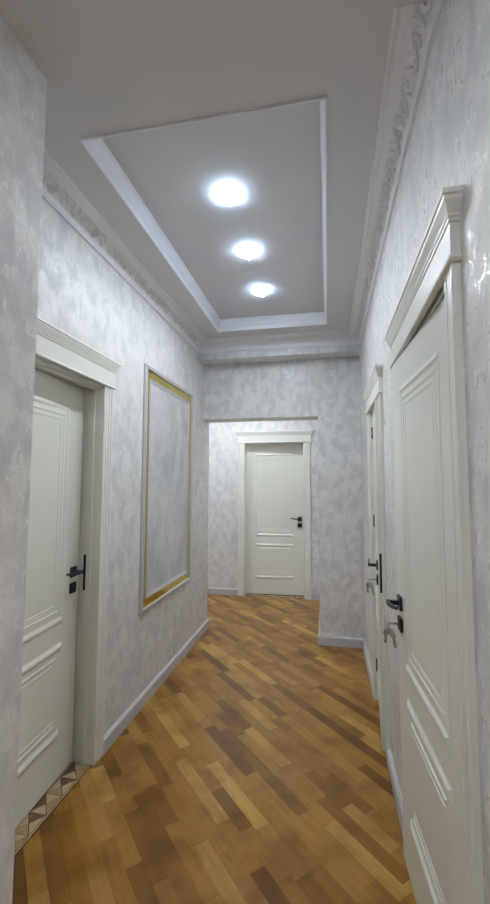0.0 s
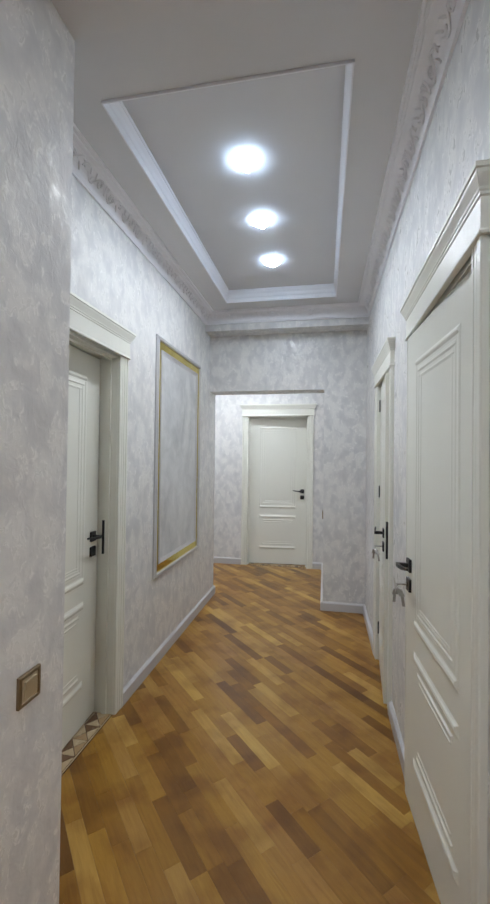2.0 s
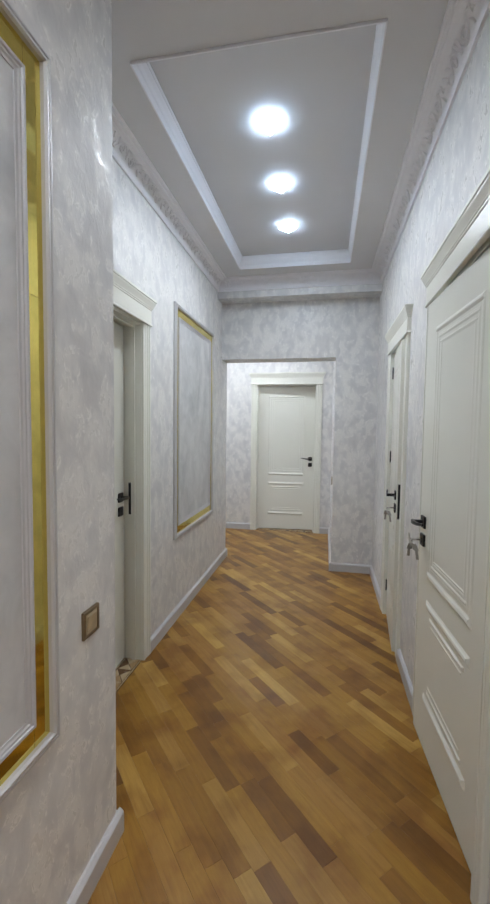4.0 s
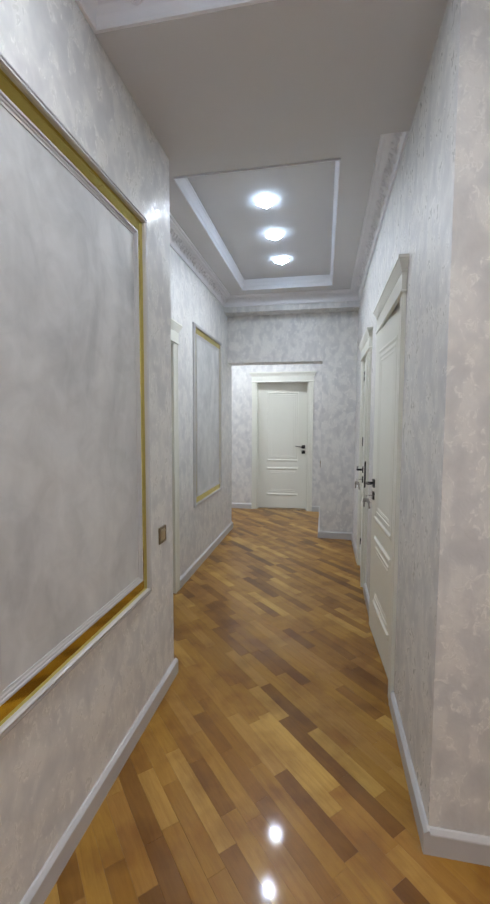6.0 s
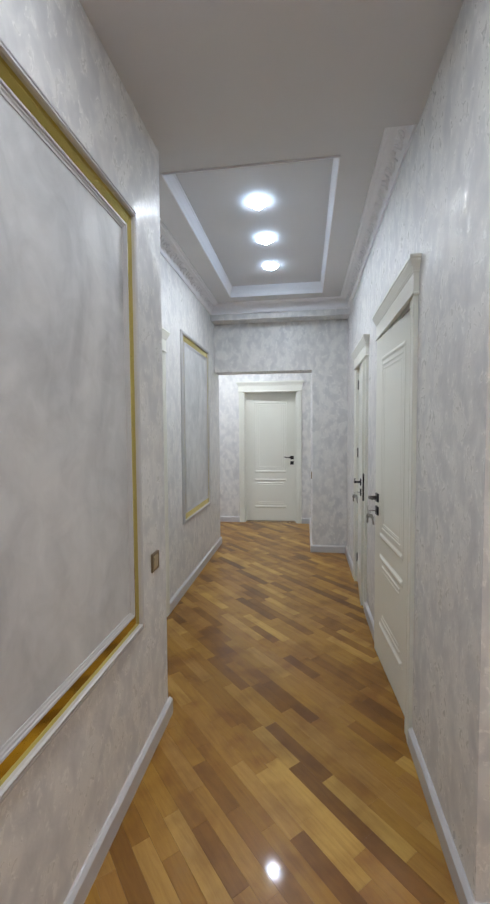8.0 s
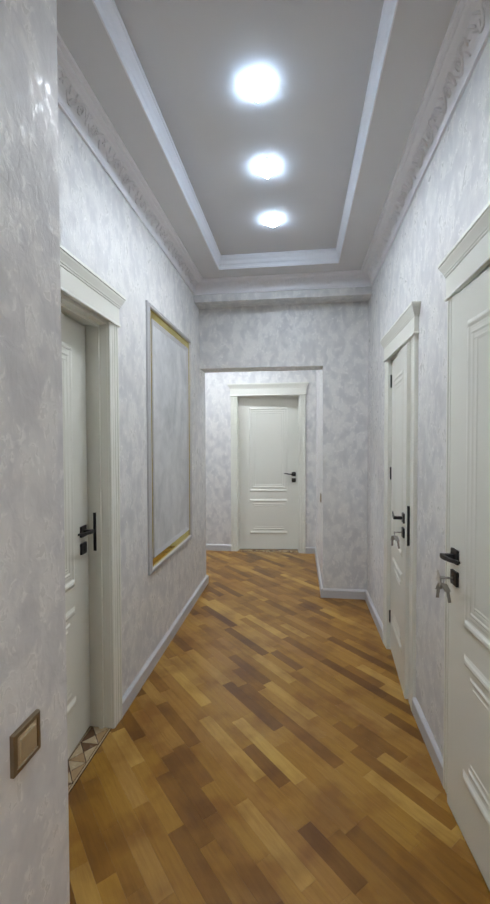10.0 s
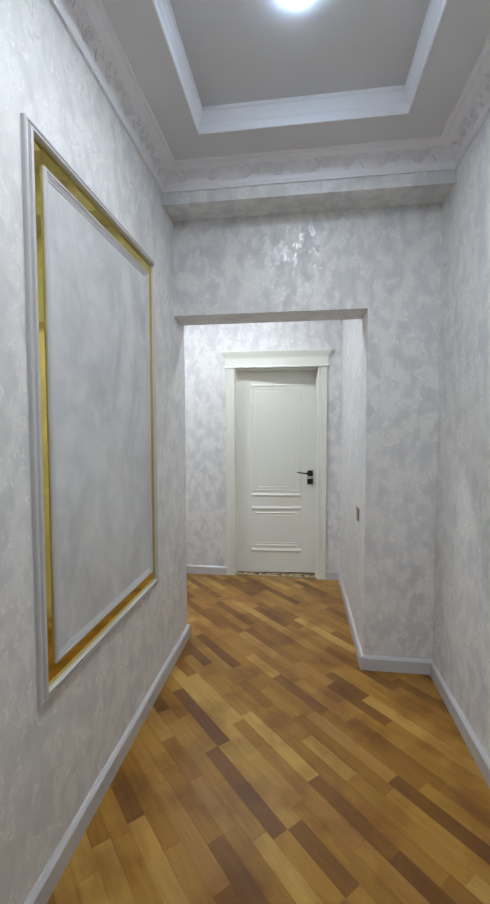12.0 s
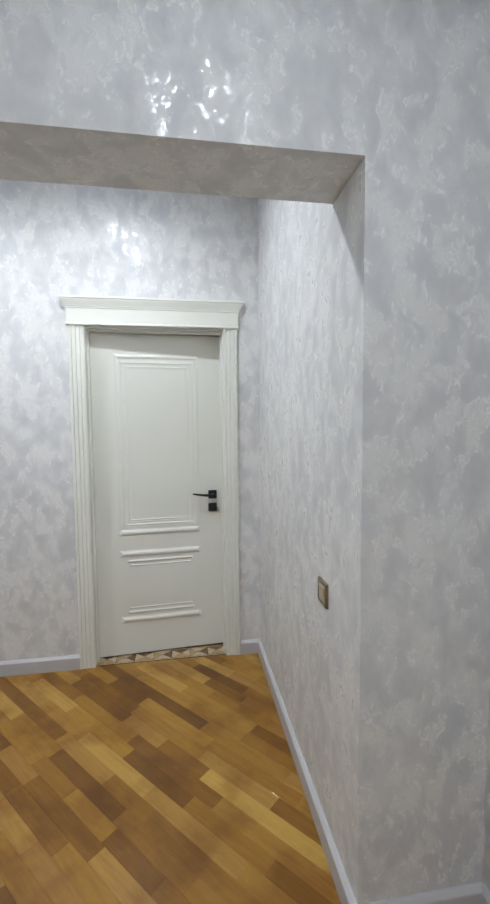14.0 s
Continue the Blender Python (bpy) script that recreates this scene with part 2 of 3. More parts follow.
structure(boxes("wall_hall_south", PLASTER, (XB, XE, YS - THICK, YS, 0, ZTOP)), "plain plaster wall closing the hall")
structure(boxes("wall_opening", PLASTER, (XL, XF, YP, YE, ZO, ZTOP), (XF, XR + THICK, YP, YF + THICK, 0, ZTOP)),
          "grey plaster wall with a wide square opening")
structure(boxes("beam", PLASTER, (XL, XR, YV, YP, ZV, ZTOP)), "plastered ceiling beam above the opening")
structure(boxes("wall_north", PLASTER,
                (XW, X_FAR_DOOR - DOOR_W / 2 - LINING, YF, YF + THICK, 0, ZTOP),
                (X_FAR_DOOR - DOOR_W / 2 - LINING, X_FAR_DOOR + DOOR_W / 2 + LINING, YF, YF + THICK, DOOR_H + LINING, ZTOP),
                (X_FAR_DOOR + DOOR_W / 2 + LINING, XF, YF, YF + THICK, 0, ZTOP)),
          "grey silvery plaster end wall with a doorway")
structure(boxes("wall_far_hall_west", PLASTER, (XW - THICK, XW, YE - THICK, YF + THICK, 0, ZTOP)), "plain plaster wall closing the far hall")
structure(boxes("wall_far_hall_south", PLASTER, (XW, XL - THICK, YE - THICK, YE, 0, ZTOP)), "plain plaster wall closing the far hall")
# plain walls that close what lies behind the doors
structure(boxes("wall_behind_left_door", CEILING, (XL - 1.2, XL - 1.1, 0.9, 2.7, 0, 2.6)), "plain wall behind a closed door")
structure(boxes("wall_behind_far_door", CEILING, (-1.5, 0.3, YF + 1.1, YF + 1.2, 0, 2.6)), "plain wall behind a closed door")
structure(boxes("wall_behind_right_doors", CEILING, (XR + 1.1, XR + 1.2, 0.6, 4.2, 0, 2.6)), "plain wall behind closed doors")

# ceiling: a dropped border round a raised tray, a low soffit towards the hall, the two halls
TX0, TX1, TY0, TY1 = -0.88, 0.135, 1.503, 3.732
structure(boxes("ceiling", CEILING,
                (XL, TX0, YB, YV, ZC, ZTOP), (TX1, XR, YB, YV, ZC, ZTOP), (TX0, TX1, YB, TY0, ZC, ZTOP),
                (TX0, TX1, TY1, YV, ZC, ZTOP), (TX0, TX1, TY0, TY1, ZT, ZTOP), (XB, XR, YG, YB, ZS, ZTOP),
                (XB, XE, YS, YH, ZH, ZTOP), (XB, XR, YH, YG, ZH, ZTOP), (XW, XF, YE, YF, ZC, ZTOP)),
          "white painted stepped ceiling with a raised tray")

# ---------------------------------------------------------------- baseboards
SKIRT_PROFILE = [(0, 0), (0.02, 0), (0.02, 0.072), (0.0185, 0.076), (0.008, 0.086), (0.005, 0.087), (0, 0.087)]
bm = bmesh.new()
A = 0.505   # half of a door with its architraves
S = 0.395   # the same for the narrow door
for a, b, out in (
        ((XB, YS), (XB, YB + 0.02), (1, 0)),
        ((XB, YB), (XL, YB), (0, 1)),
        ((XL, YB), (XL, Y_LEFT_DOOR - A), (1, 0)),
        ((XL, Y_LEFT_DOOR + A), (XL, YE + 0.02), (1, 0)),
        ((XL, YE), (XL - THICK, YE), (0, 1)),
        ((XW, YF), (X_FAR_DOOR - A, YF), (0, -1)),
        ((X_FAR_DOOR + A, YF), (XF, YF), (0, -1)),
        ((XF, YF), (XF, YP - 0.02), (-1, 0)),
        ((XF, YP), (XR, YP), (0, -1)),
        ((XR, YP), (XR, Y_SMALL_DOOR + S), (-1, 0)),
        ((XR, Y_SMALL_DOOR - S), (XR, Y_RIGHT_DOOR + A - 0.025), (-1, 0)),
        ((XR, Y_RIGHT_DOOR - A + 0.025), (XR, YH - 0.02), (-1, 0)),
        ((XR, YH), (XE, YH), (0, -1)),
        ((XE, YH), (XE, YS), (-1, 0)), ((XE, YS), (XB, YS), (0, 1)),
        ((XW, YE), (XW, YF), (1, 0)), ((XW, YE), (XL - THICK, YE), (0, 1))):
    bar(bm, SKIRT_PROFILE, (*a, 0), (*b, 0), (*out, 0), (0, 0, 1))
structure(mesh_object("baseboard", bm, SKIRT), "pale grey painted baseboard")


# ---------------------------------------------------------------- cornices with scrollwork
def cornice_profile(reach, drop):
    """From the wall's foot moulding over the cove to the ceiling's bead: (inset, height below the ceiling)."""
    pts = [(0.0, -drop), (0.012, -drop), (0.014, -drop * 0.93), (0.008, -drop * 0.90), (0.012, -drop * 0.86)]
    for k in range(7):
        a = math.pi / 2 * k / 6
        pts.append((0.012 + (reach - 0.03) * (1 - math.cos(a)), -drop * 0.86 + drop * 0.76 * math.sin(a)))
    return pts + [(reach - 0.012, -drop * 0.10), (reach - 0.008, -0.010), (reach, -0.009), (reach + 0.004, -0.004),
                  (reach + 0.014, -0.004), (reach + 0.018, -0.010), (reach + 0.026, -0.010), (reach + 0.030, 0.0)]


def scrolls(bm, a, b, out, z, reach, drop, pitch):
    """Leaf scrolls in low relief along a cove from a to b."""
    a, b, out = Vector((*a, z)), Vector((*b, z)), Vector((*out, 0))
    along = (b - a).normalized()
    count = max(1, round((b - a).length / pitch))
    step = (b - a).length / count

    def at(s, q):
        q = min(max(q, 0.02), 0.98)
        k = math.pi / 2 * q
        return (a + along * s + out * (0.015 + (reach - 0.03) * (1 - math.cos(k)) + 0.001)
                + Vector((0, 0, -drop * 0.86 + drop * 0.76 * math.sin(k))))

    for i in range(count):
        s0 = (i + 0.5) * step
        for side in (-1, 1):
            stem = [at(s0 + side * step * (0.04 + 0.42 * k / 12), 0.5 + 0.27 * math.sin(k / 12 * 2 * math.pi) * side) for k in range(13)]
            tube(bm, stem, drop * 0.055)
            cx, r0 = s0 + side * step * 0.17, drop * 0.24
            curl = []
            for k in range(14):
                g, r = k / 13 * 3.4 * math.pi, r0 * (1 - k / 16)
                curl.append(at(cx + side * r * math.cos(g), 0.5 + r * math.sin(g) / drop * 0.95))
            tube(bm, curl, drop * 0.05)
            for k, lean in ((0.27, 0.3), (0.33, -0.28), (0.40, 0.26)):
                tube(bm, [at(s0 + side * step * (k + 0.05 * j / 4), 0.5 + lean * j / 4) for j in range(5)], drop * 0.06)
        for lean in (-0.35, 0, 0.35):
            tube(bm, [at(s0 + lean * step * 0.12 * j / 4, 0.3 + 0.5 * j / 4) for j in range(5)], drop * 0.065)


def cornice(name, x0, x1, y0, y1, z, reach, drop, sides, pitch, label):
    bm = bmesh.new()
    mitred(bm, x0, x1, y0, y1, cornice_profile(reach, drop), lambda u, v, h: (u, v, z + h), sides, closed=False)
    runs = {0: ((x0, y0), (x1, y0), (0, 1)), 1: ((x1, y0), (x1, y1), (-1, 0)),
            2: ((x1, y1), (x0, y1), (0, -1)), 3: ((x0, y1), (x0, y0), (1, 0))}
    for s in sides:
        a, b, out = runs[s]
        d = (Vector(b) - Vector(a)).normalized() * reach * 0.7
        scrolls(bm, Vector(a) + d, Vector(b) - d, out, z, reach, drop, pitch)
    return structure(mesh_object(name, bm, STUCCO), label)


cornice("cornice_corridor", XL, XR, YB - 0.12, YV, ZC, 0.085, 0.105, (1, 2, 3), 0.34, "white stucco cornice with scrolled leaves")
cornice("cornice_hall", XB, XE, YS, YG, ZH, 0.15, ZH - ZS - 0.002, (0, 1, 2, 3), 0.48, "white stucco hall cornice with scrolled leaves")

# moulding inside the tray
bm = bmesh.new()
H = ZT - ZC
mitred(bm, TX0, TX1, TY0, TY1,
       [(0.001, -0.010), (0.007, -0.010), (0.008, 0.006), (0.005, 0.010), (0.006, 0.026), (0.011, 0.034), (0.014, 0.058),
        (0.021, 0.076), (0.022, 0.084), (0.027, 0.087), (0.028, H - 0.001), (0.001, H - 0.001)],
       lambda u, v, h: (u, v, ZC + h))
structure(mesh_object("trim_tray", bm, STUCCO), "white stepped moulding round the raised ceiling tray")


# ---------------------------------------------------------------- doors
ARCHITRAVE = [(0, 0), (0, 0.012), (0.006, 0.016), (0.020, 0.016), (0.023, 0.011), (0.028, 0.016), (0.044, 0.016), (0.047, 0.012),
              (0.052, 0.018), (0.068, 0.018), (0.071, 0.014), (0.076, 0.021), (0.086, 0.021), (0.09, 0.017), (0.09, 0)]


def ridge(bm, u0, u1, z, half, high, front):
    """A moulded bar across a door leaf, its ends cut slanting."""
    ring = []
    for dz, h, cut in ((-half, 0, 0), (-half * 0.75, high * 0.55, half * 0.5), (-half * 0.2, high, half), (half * 0.3, high * 0.8, half),
                       (half * 0.6, high * 0.35, half * 0.6), (half, 0, 0)):
        ring.append([bm.verts.new((u, front - h, z + dz)) for u in (u0 + cut, u1 - cut)])
    for a, b in zip(ring, ring[1:]):
        bm.faces.new((a[0], a[1], b[1], b[0]))
    for e in (0, 1):
        bm.faces.new([r[e] for r in ring])


def leaf_body(bm, w, hinge, high):
    """The leaf in its own frame: hinge edge at u = 0, the other at hinge * w; front at y = 0."""
    u0, u1 = sorted((0, hinge * w))
    box(bm, u0, u1, 0, 0.04, -0.008, high, bevel=0.002)
    side = 0.148 * w / 0.82
    a, b = u0 + side, u1 - side
    # the tall upper panel: a low stepped border, with heavier bars above and below
    mitred(bm, a, b, 0.80, high - 0.135, [(0, 0), (0.008, 0.0022), (0.016, 0.0026), (0.024, 0.0010), (0.034, 0.0008), (0.040, 0.0018),
                                   (0.048, 0.0018), (0.054, 0.0005), (0.066, 0.0005), (0.071, 0.0013), (0.078, 0.0013), (0.083, 0)],
           lambda u, v, h: (u, -0.0005 - h, v), closed=False)
    ridge(bm, a, b, high - 0.145, 0.014, 0.0065, 0)
    ridge(bm, a + 0.03, b - 0.03, high - 0.182, 0.009, 0.0039, 0)
    ridge(bm, a + 0.05, b - 0.05, high - 0.208, 0.006, 0.0026, 0)
    ridge(bm, a, b, 0.808, 0.021, 0.0095, 0)
    ridge(bm, a + 0.045, b - 0.045, 0.858, 0.010, 0.0046, 0)
    ridge(bm, a + 0.065, b - 0.065, 0.889, 0.006, 0.0026, 0)
    # the lower panel
    ridge(bm, a, b, 0.668, 0.021, 0.0095, 0)
    ridge(bm, a + 0.05, b - 0.05, 0.617, 0.010, 0.0052, 0)
    ridge(bm, a + 0.07, b - 0.07, 0.589, 0.006, 0.0026, 0)
    ridge(bm, a, b, 0.226, 0.021, 0.0095, 0)
    ridge(bm, a + 0.045, b - 0.045, 0.275, 0.010, 0.0046, 0)
    ridge(bm, a + 0.06, b - 0.06, 0.304, 0.006, 0.0026, 0)


def handle(parent, u, z, way):
    """Square-rose lever handle with a key rose below it; the lever points along way."""
    bm = bmesh.new()
    box(bm, u - 0.028, u + 0.028, -0.010, 0.0, z - 0.028, z + 0.028, bevel=0.002)
    box(bm, u - 0.009, u + 0.009, -0.052, -0.008, z - 0.009, z + 0.009, bevel=0.002)
    prof = [(-0.008, -0.008), (0.008, -0.008), (0.008, 0.008), (-0.008, 0.008)]
    rings = []
    for d, out, lift, k in ((-0.011, 0.052, 0, 1.1), (0.03, 0.054, 0.001, 1.0), (0.075, 0.052, 0.004, 0.85), (0.115, 0.047, 0.010, 0.8), (0.135, 0.046, 0.013, 0.55)):
        rings.append([bm.verts.new((u + way * d, -out + p * k * 0.7, z + lift + q * k)) for p, q in prof])
    for r0, r1 in zip(rings, rings[1:]):
        for j in range(4):
            bm.faces.new((r0[j], r0[(j + 1) % 4], r1[(j + 1) % 4], r1[j]))
    bm.faces.new(rings[0]), bm.faces.new(rings[-1])
    box(bm, u - 0.028, u + 0.028, -0.010, 0.0, z - 0.114, z - 0.058, bevel=0.002)
    box(bm, u - 0.004, u + 0.004, -0.0115, -0.009, z - 0.098, z - 0.074)
    return tagged(mesh_object("handle", bm, BLACK, parent), label="matt black lever handle with square roses")


def key_bunch(parent, u, z, tag):
    bm = bmesh.new()
    box(bm, u - 0.012, u + 0.012, -0.058, -0.0345, z - 0.001, z + 0.0015, bevel=0.0006)
    box(bm, u - 0.0035, u + 0.0035, -0.035, -0.008, z - 0.0035, z + 0.0035)
    ring = [(u + 0.012 * math.cos(k * math.pi / 8), -0.052, z - 0.012 + 0.012 * math.sin(k * math.pi / 8)) for k in range(17)]
    tube(bm, ring, 0.0018)
    for lean, drop in ((-0.012, 0.085), (0.014, 0.092)):
        bar(bm, [(-0.012, -0.0012), (0.012, -0.0012), (0.012, 0.0012), (-0.012, 0.0012)], (u + lean * 0.3, -0.052 + lean * 0.3, z - 0.022),
            (u + lean, -0.050 + lean, z - 0.050), (0, 1, 0), (1, 0, 0))
        bar(bm, [(-0.006, -0.0012), (0.006, -0.0012), (0.006, 0.0012), (-0.006, 0.0012)], (u + lean, -0.050 + lean, z - 0.050),
            (u + lean * 1.3, -0.048 + lean * 1.3, z - drop), (0, 1, 0), (1, 0, 0))
    mats = [STEEL, TAG]
    if tag:
        pts = [(u + 0.004 + 0.013 * math.cos(k * math.pi / 8), z - 0.004 + 0.034 * math.sin(k * math.pi / 8)) for k in range(16)]
        lo = [bm.verts.new((p - 0.010, -0.062 - (q - z) * 0.12, q)) for p, q in pts]
        hi = [bm.verts.new((p - 0.010, -0.065 - (q - z) * 0.12, q)) for p, q in pts]
        for k in range(16):
            bm.faces.new((lo[k], lo[(k + 1) % 16], hi[(k + 1) % 16], hi[k])).material_index = 1
        bm.faces.new(lo).material_index = 1
        bm.faces.new(hi).material_index = 1
    return tagged(mesh_object("key", bm, mats, parent), label="steel keys hanging in the lock")


def door(name, m, w, hinge, swing, recess, label, keys=0, hinges=False, drop=0.0):
    """A door in a doorway: u across, front towards -y, wall face at y = 0. hinge: -1 or 1, the side of the hinges;
    swing: degrees that the leaf stands open, positive into the room behind; recess: the leaf's front behind the wall face."""
    root = new(name)
    root.matrix_world = m
    structure(root, label)
    half, top = w / 2, DOOR_H - drop
    bm = bmesh.new()
    for s in (-1, 1):
        x0, x1 = sorted((s * half, s * (half + LINING - 0.002)))
        box(bm, x0, x1, 0.001, THICK, 0, top)
    box(bm, -half - LINING + 0.002, half + LINING - 0.002, 0.001, THICK, top, DOOR_H + LINING - 0.002)
    if recess > 0.03:      # the stop, behind the leaf or in front of it
        for s in (-1, 1):
            x0, x1 = sorted((s * half, s * (half - 0.012)))
            box(bm, x0, x1, recess - 0.028, recess - 0.004, 0, top - 0.012)
        box(bm, -half, half, recess - 0.028, recess - 0.004, top - 0.012, top)
    mesh_object("jamb", bm, CREAM, root)
    for s in (-1, 1):
        bm = bmesh.new()
        bar(bm, ARCHITRAVE, (s * half, 0, 0), (s * half, 0, top + 0.012), (s, 0, 0), (0, -1, 0))
        mesh_object("architrave", bm, CREAM, root)
    bm = bmesh.new()
    o = half + 0.09
    z = top + 0.012
    head = [(0, 0), (0.030, 0), (0.033, 0.005), (0.030, 0.011), (0.024, 0.014), (0.024, 0.096), (0.029, 0.099), (0.030, 0.106),
            (0.034, 0.109), (0.036, 0.115), (0.046, 0.131), (0.053, 0.142), (0.055, 0.150), (0.060, 0.152), (0.060, 0.165), (0, 0.165)]
    # the head turns round its ends, so that its profile shows there too
    rows = [[bm.verts.new(p) for p in ((-o + 0.018 - d, 0, z + h), (-o + 0.018 - d, -0.65 * d - 0.008, z + h), (o - 0.018 + d, -0.65 * d - 0.008, z + h), (o - 0.018 + d, 0, z + h))] for d, h in head]
    for a, b in zip(rows, rows[1:]):
        for j in range(3):
            if (a[j].co - a[j + 1].co).length > 1e-6 or (b[j].co - b[j + 1].co).length > 1e-6:
                bm.faces.new((a[j], a[j + 1], b[j + 1], b[j]))
    bmesh.ops.remove_doubles(bm, verts=bm.verts, dist=1e-6)
    tagged(mesh_object("crown", bm, CREAM, root), label="stepped cream cornice head over the door")
    # the leaf
    lw = w - 0.008
    bm = bmesh.new()
    leaf_body(bm, lw, -hinge, top - 0.028)
    leaf = mesh_object("leaf", bm, CREAM, root)
    leaf.matrix_local = pose(hinge * (half - 0.004), recess, 0.02, 0, 0, -hinge * swing)
    tagged(leaf, label="cream panelled door leaf")
    at = -hinge * (lw - 0.062)
    handle(leaf, at, 1.035, hinge)
    if keys:
        key_bunch(leaf, at, 1.035 - 0.086, keys == 2)
    bm = bmesh.new()
    e = -hinge * lw
    box(bm, *sorted((e, e - hinge * 0.0015)), 0.007, 0.033, 0.885, 1.115)
    mesh_object("lock_plate", bm, BLACK, leaf)
    if hinges:
        for zz in (0.225, 1.258, 1.912):
            bm = bmesh.new()
            box(bm, -0.014, 0.006, -0.010, 0.0, zz - 0.045, zz + 0.045, bevel=0.003)
            mesh_object("hinge", bm, BLACK, leaf)
    else:                  # strike plate in the jamb beside the lock
        bm = bmesh.new()
        s = -hinge * half
        box(bm, *sorted((s, s + hinge * 0.002)), recess - 0.006, recess + 0.018, 0.94, 1.14)
        mesh_object("strike_plate", bm, BLACK, root)
    return root


door("door_1", pose(XL, Y_LEFT_DOOR, 0, 0, 0, 90), DOOR_W, -1, 3.2, 0.07, "cream panelled door with black handle, shut in the corridor wall")
door("door_2", pose(X_FAR_DOOR, YF, 0), DOOR_W, -1, 4.0, 0.075, "cream panelled door ajar at the corridor's end")
door("door_3", pose(XR, Y_RIGHT_DOOR, 0, 0, 0, -90), DOOR_W - 0.05, 1, -3.5, 0.012, "cream panelled door ajar into the corridor, keys in lock", keys=2, drop=0.02)
door("door_4", pose(XR, Y_SMALL_DOOR, 0, 0, 0, -90), DOOR_NARROW, -1, -4.5, 0.012, "narrow cream panelled door ajar into the corridor", keys=1, hinges=True, drop=0.035)


def threshold(name, m, w, deep):
    """An inlaid strip on the floor of a doorway: fans of triangles between dark and pale lines."""
    bm = bmesh.new()
    box(bm, -w / 2, w / 2, 0, deep, -0.01, 0.002, 2)
    box(bm, -w / 2, w / 2, 0.004, 0.011, 0.0015, 0.003, 0)
    box(bm, -w / 2, w / 2, deep - 0.011, deep - 0.004, 0.0015, 0.003, 0)
    n = 7
    step, lo, hi, z = w / n, 0.014, deep - 0.014, 0.0034
    for i in range(n):
        a, b = -w / 2 + i * step, -w / 2 + (i + 1) * step
        mid, cy = (a + b) / 2, (lo + hi) / 2
        for k, tri in enumerate((((a, lo), (b, lo), (mid, cy)), ((b, lo), (b, hi), (mid, cy)), ((b, hi), (a, hi), (mid, cy)), ((a, hi), (a, lo), (mid, cy)))):
            g = Vector((sum(p[0] for p in tri) / 3, sum(p[1] for p in tri) / 3))
            pts = [g + (Vector(p) - g) * 0.93 for p in tri]
            top = [bm.verts.new((*p, z)) for p in pts]
            low = [bm.verts.new((*p, 0.0015)) for p in pts]
            mat = (0, 1, 0, 3)[k] if i % 2 else (3, 0, 1, 0)[k]
            bm.faces.new(top).material_index = mat
            for j in range(3):
                bm.faces.new((low[j], low[(j + 1) % 3], top[(j + 1) % 3], top[j])).material_index = mat
    ob = structure(mesh_object(name, bm, [INLAY_PALE, INLAY_MID, INLAY_DARK, INLAY_TAN]), "inlaid wooden threshold with triangles in three tones")
    ob.matrix_world = m
    return ob


threshold("threshold_1", pose(XL, Y_LEFT_DOOR, 0, 0, 0, 90), DOOR_W - 0.002, 0.12)
threshold("threshold_2", pose(X_FAR_DOOR, YF, 0), DOOR_W - 0.002, 0.12)


# ---------------------------------------------------------------- wall frames
def wall_frame(wide, tall):
    """A framed wall panel, from its lower left corner, facing -y: white moulding, gold mirror strip, inner moulding, brushed field."""
    root = new("wall_panel_frame")
    outer = [(0, 0), (0, 0.012), (0.003, 0.016), (0.008, 0.017), (0.011, 0.012), (0.015, 0.012), (0.019, 0.020), (0.027, 0.022), (0.031, 0.015), (0.031, 0)]
    bm = bmesh.new()
    mitred(bm, 0, wide, 0, tall, outer, lambda u, v, h: (u, -h - 0.0005, v))
    tagged(mesh_object("outer_moulding", bm, SKIRT, root), label="white stepped moulding")
    g0, g1 = 0.031, 0.090
    bm = bmesh.new()
    inner = [(g1, 0), (g1, 0.010), (g1 + 0.004, 0.014), (g1 + 0.011, 0.014), (g1 + 0.014, 0.010), (g1 + 0.019, 0.010), (g1 + 0.023, 0.007),
             (g1 + 0.030, 0.006), (g1 + 0.032, 0)]
    mitred(bm, 0, wide, 0, tall, inner, lambda u, v, h: (u, -h - 0.0005, v))
    tagged(mesh_object("inner_moulding", bm, SKIRT, root), label="white stepped moulding")
    # gold strips, butted with hair joints
    cut = 0.34 * tall
    for x0, x1, z0, z1 in ((g0, g1, g0, tall - cut - 0.001), (g0, g1, tall - cut, tall - g0), (wide - g1, wide - g0, g0, tall - cut - 0.001),
                           (wide - g1, wide - g0, tall - cut, tall - g0), (g1 + 0.001, wide - g1 - 0.001, g0, g1),
                           (g1 + 0.001, wide - g1 - 0.001, tall - g1, tall - g0)):
        bm = bmesh.new()
        box(bm, x0, x1, -0.005, -0.0005, z0, z1, bevel=0.0006)
        tagged(mesh_object("gold_strip", bm, GOLD, root), label="gold mirror strip")
    bm = bmesh.new()
    box(bm, g1 + 0.030, wide - g1 - 0.030, -0.004, -0.0005, g1 + 0.030, tall - g1 - 0.030)
    tagged(mesh_object("field", bm, PANEL, root), label="brushed grey plaster field")
    tagged(root, label="white and gold framed plaster panel on the wall", category="wall panel", group="wall panels")
    return root


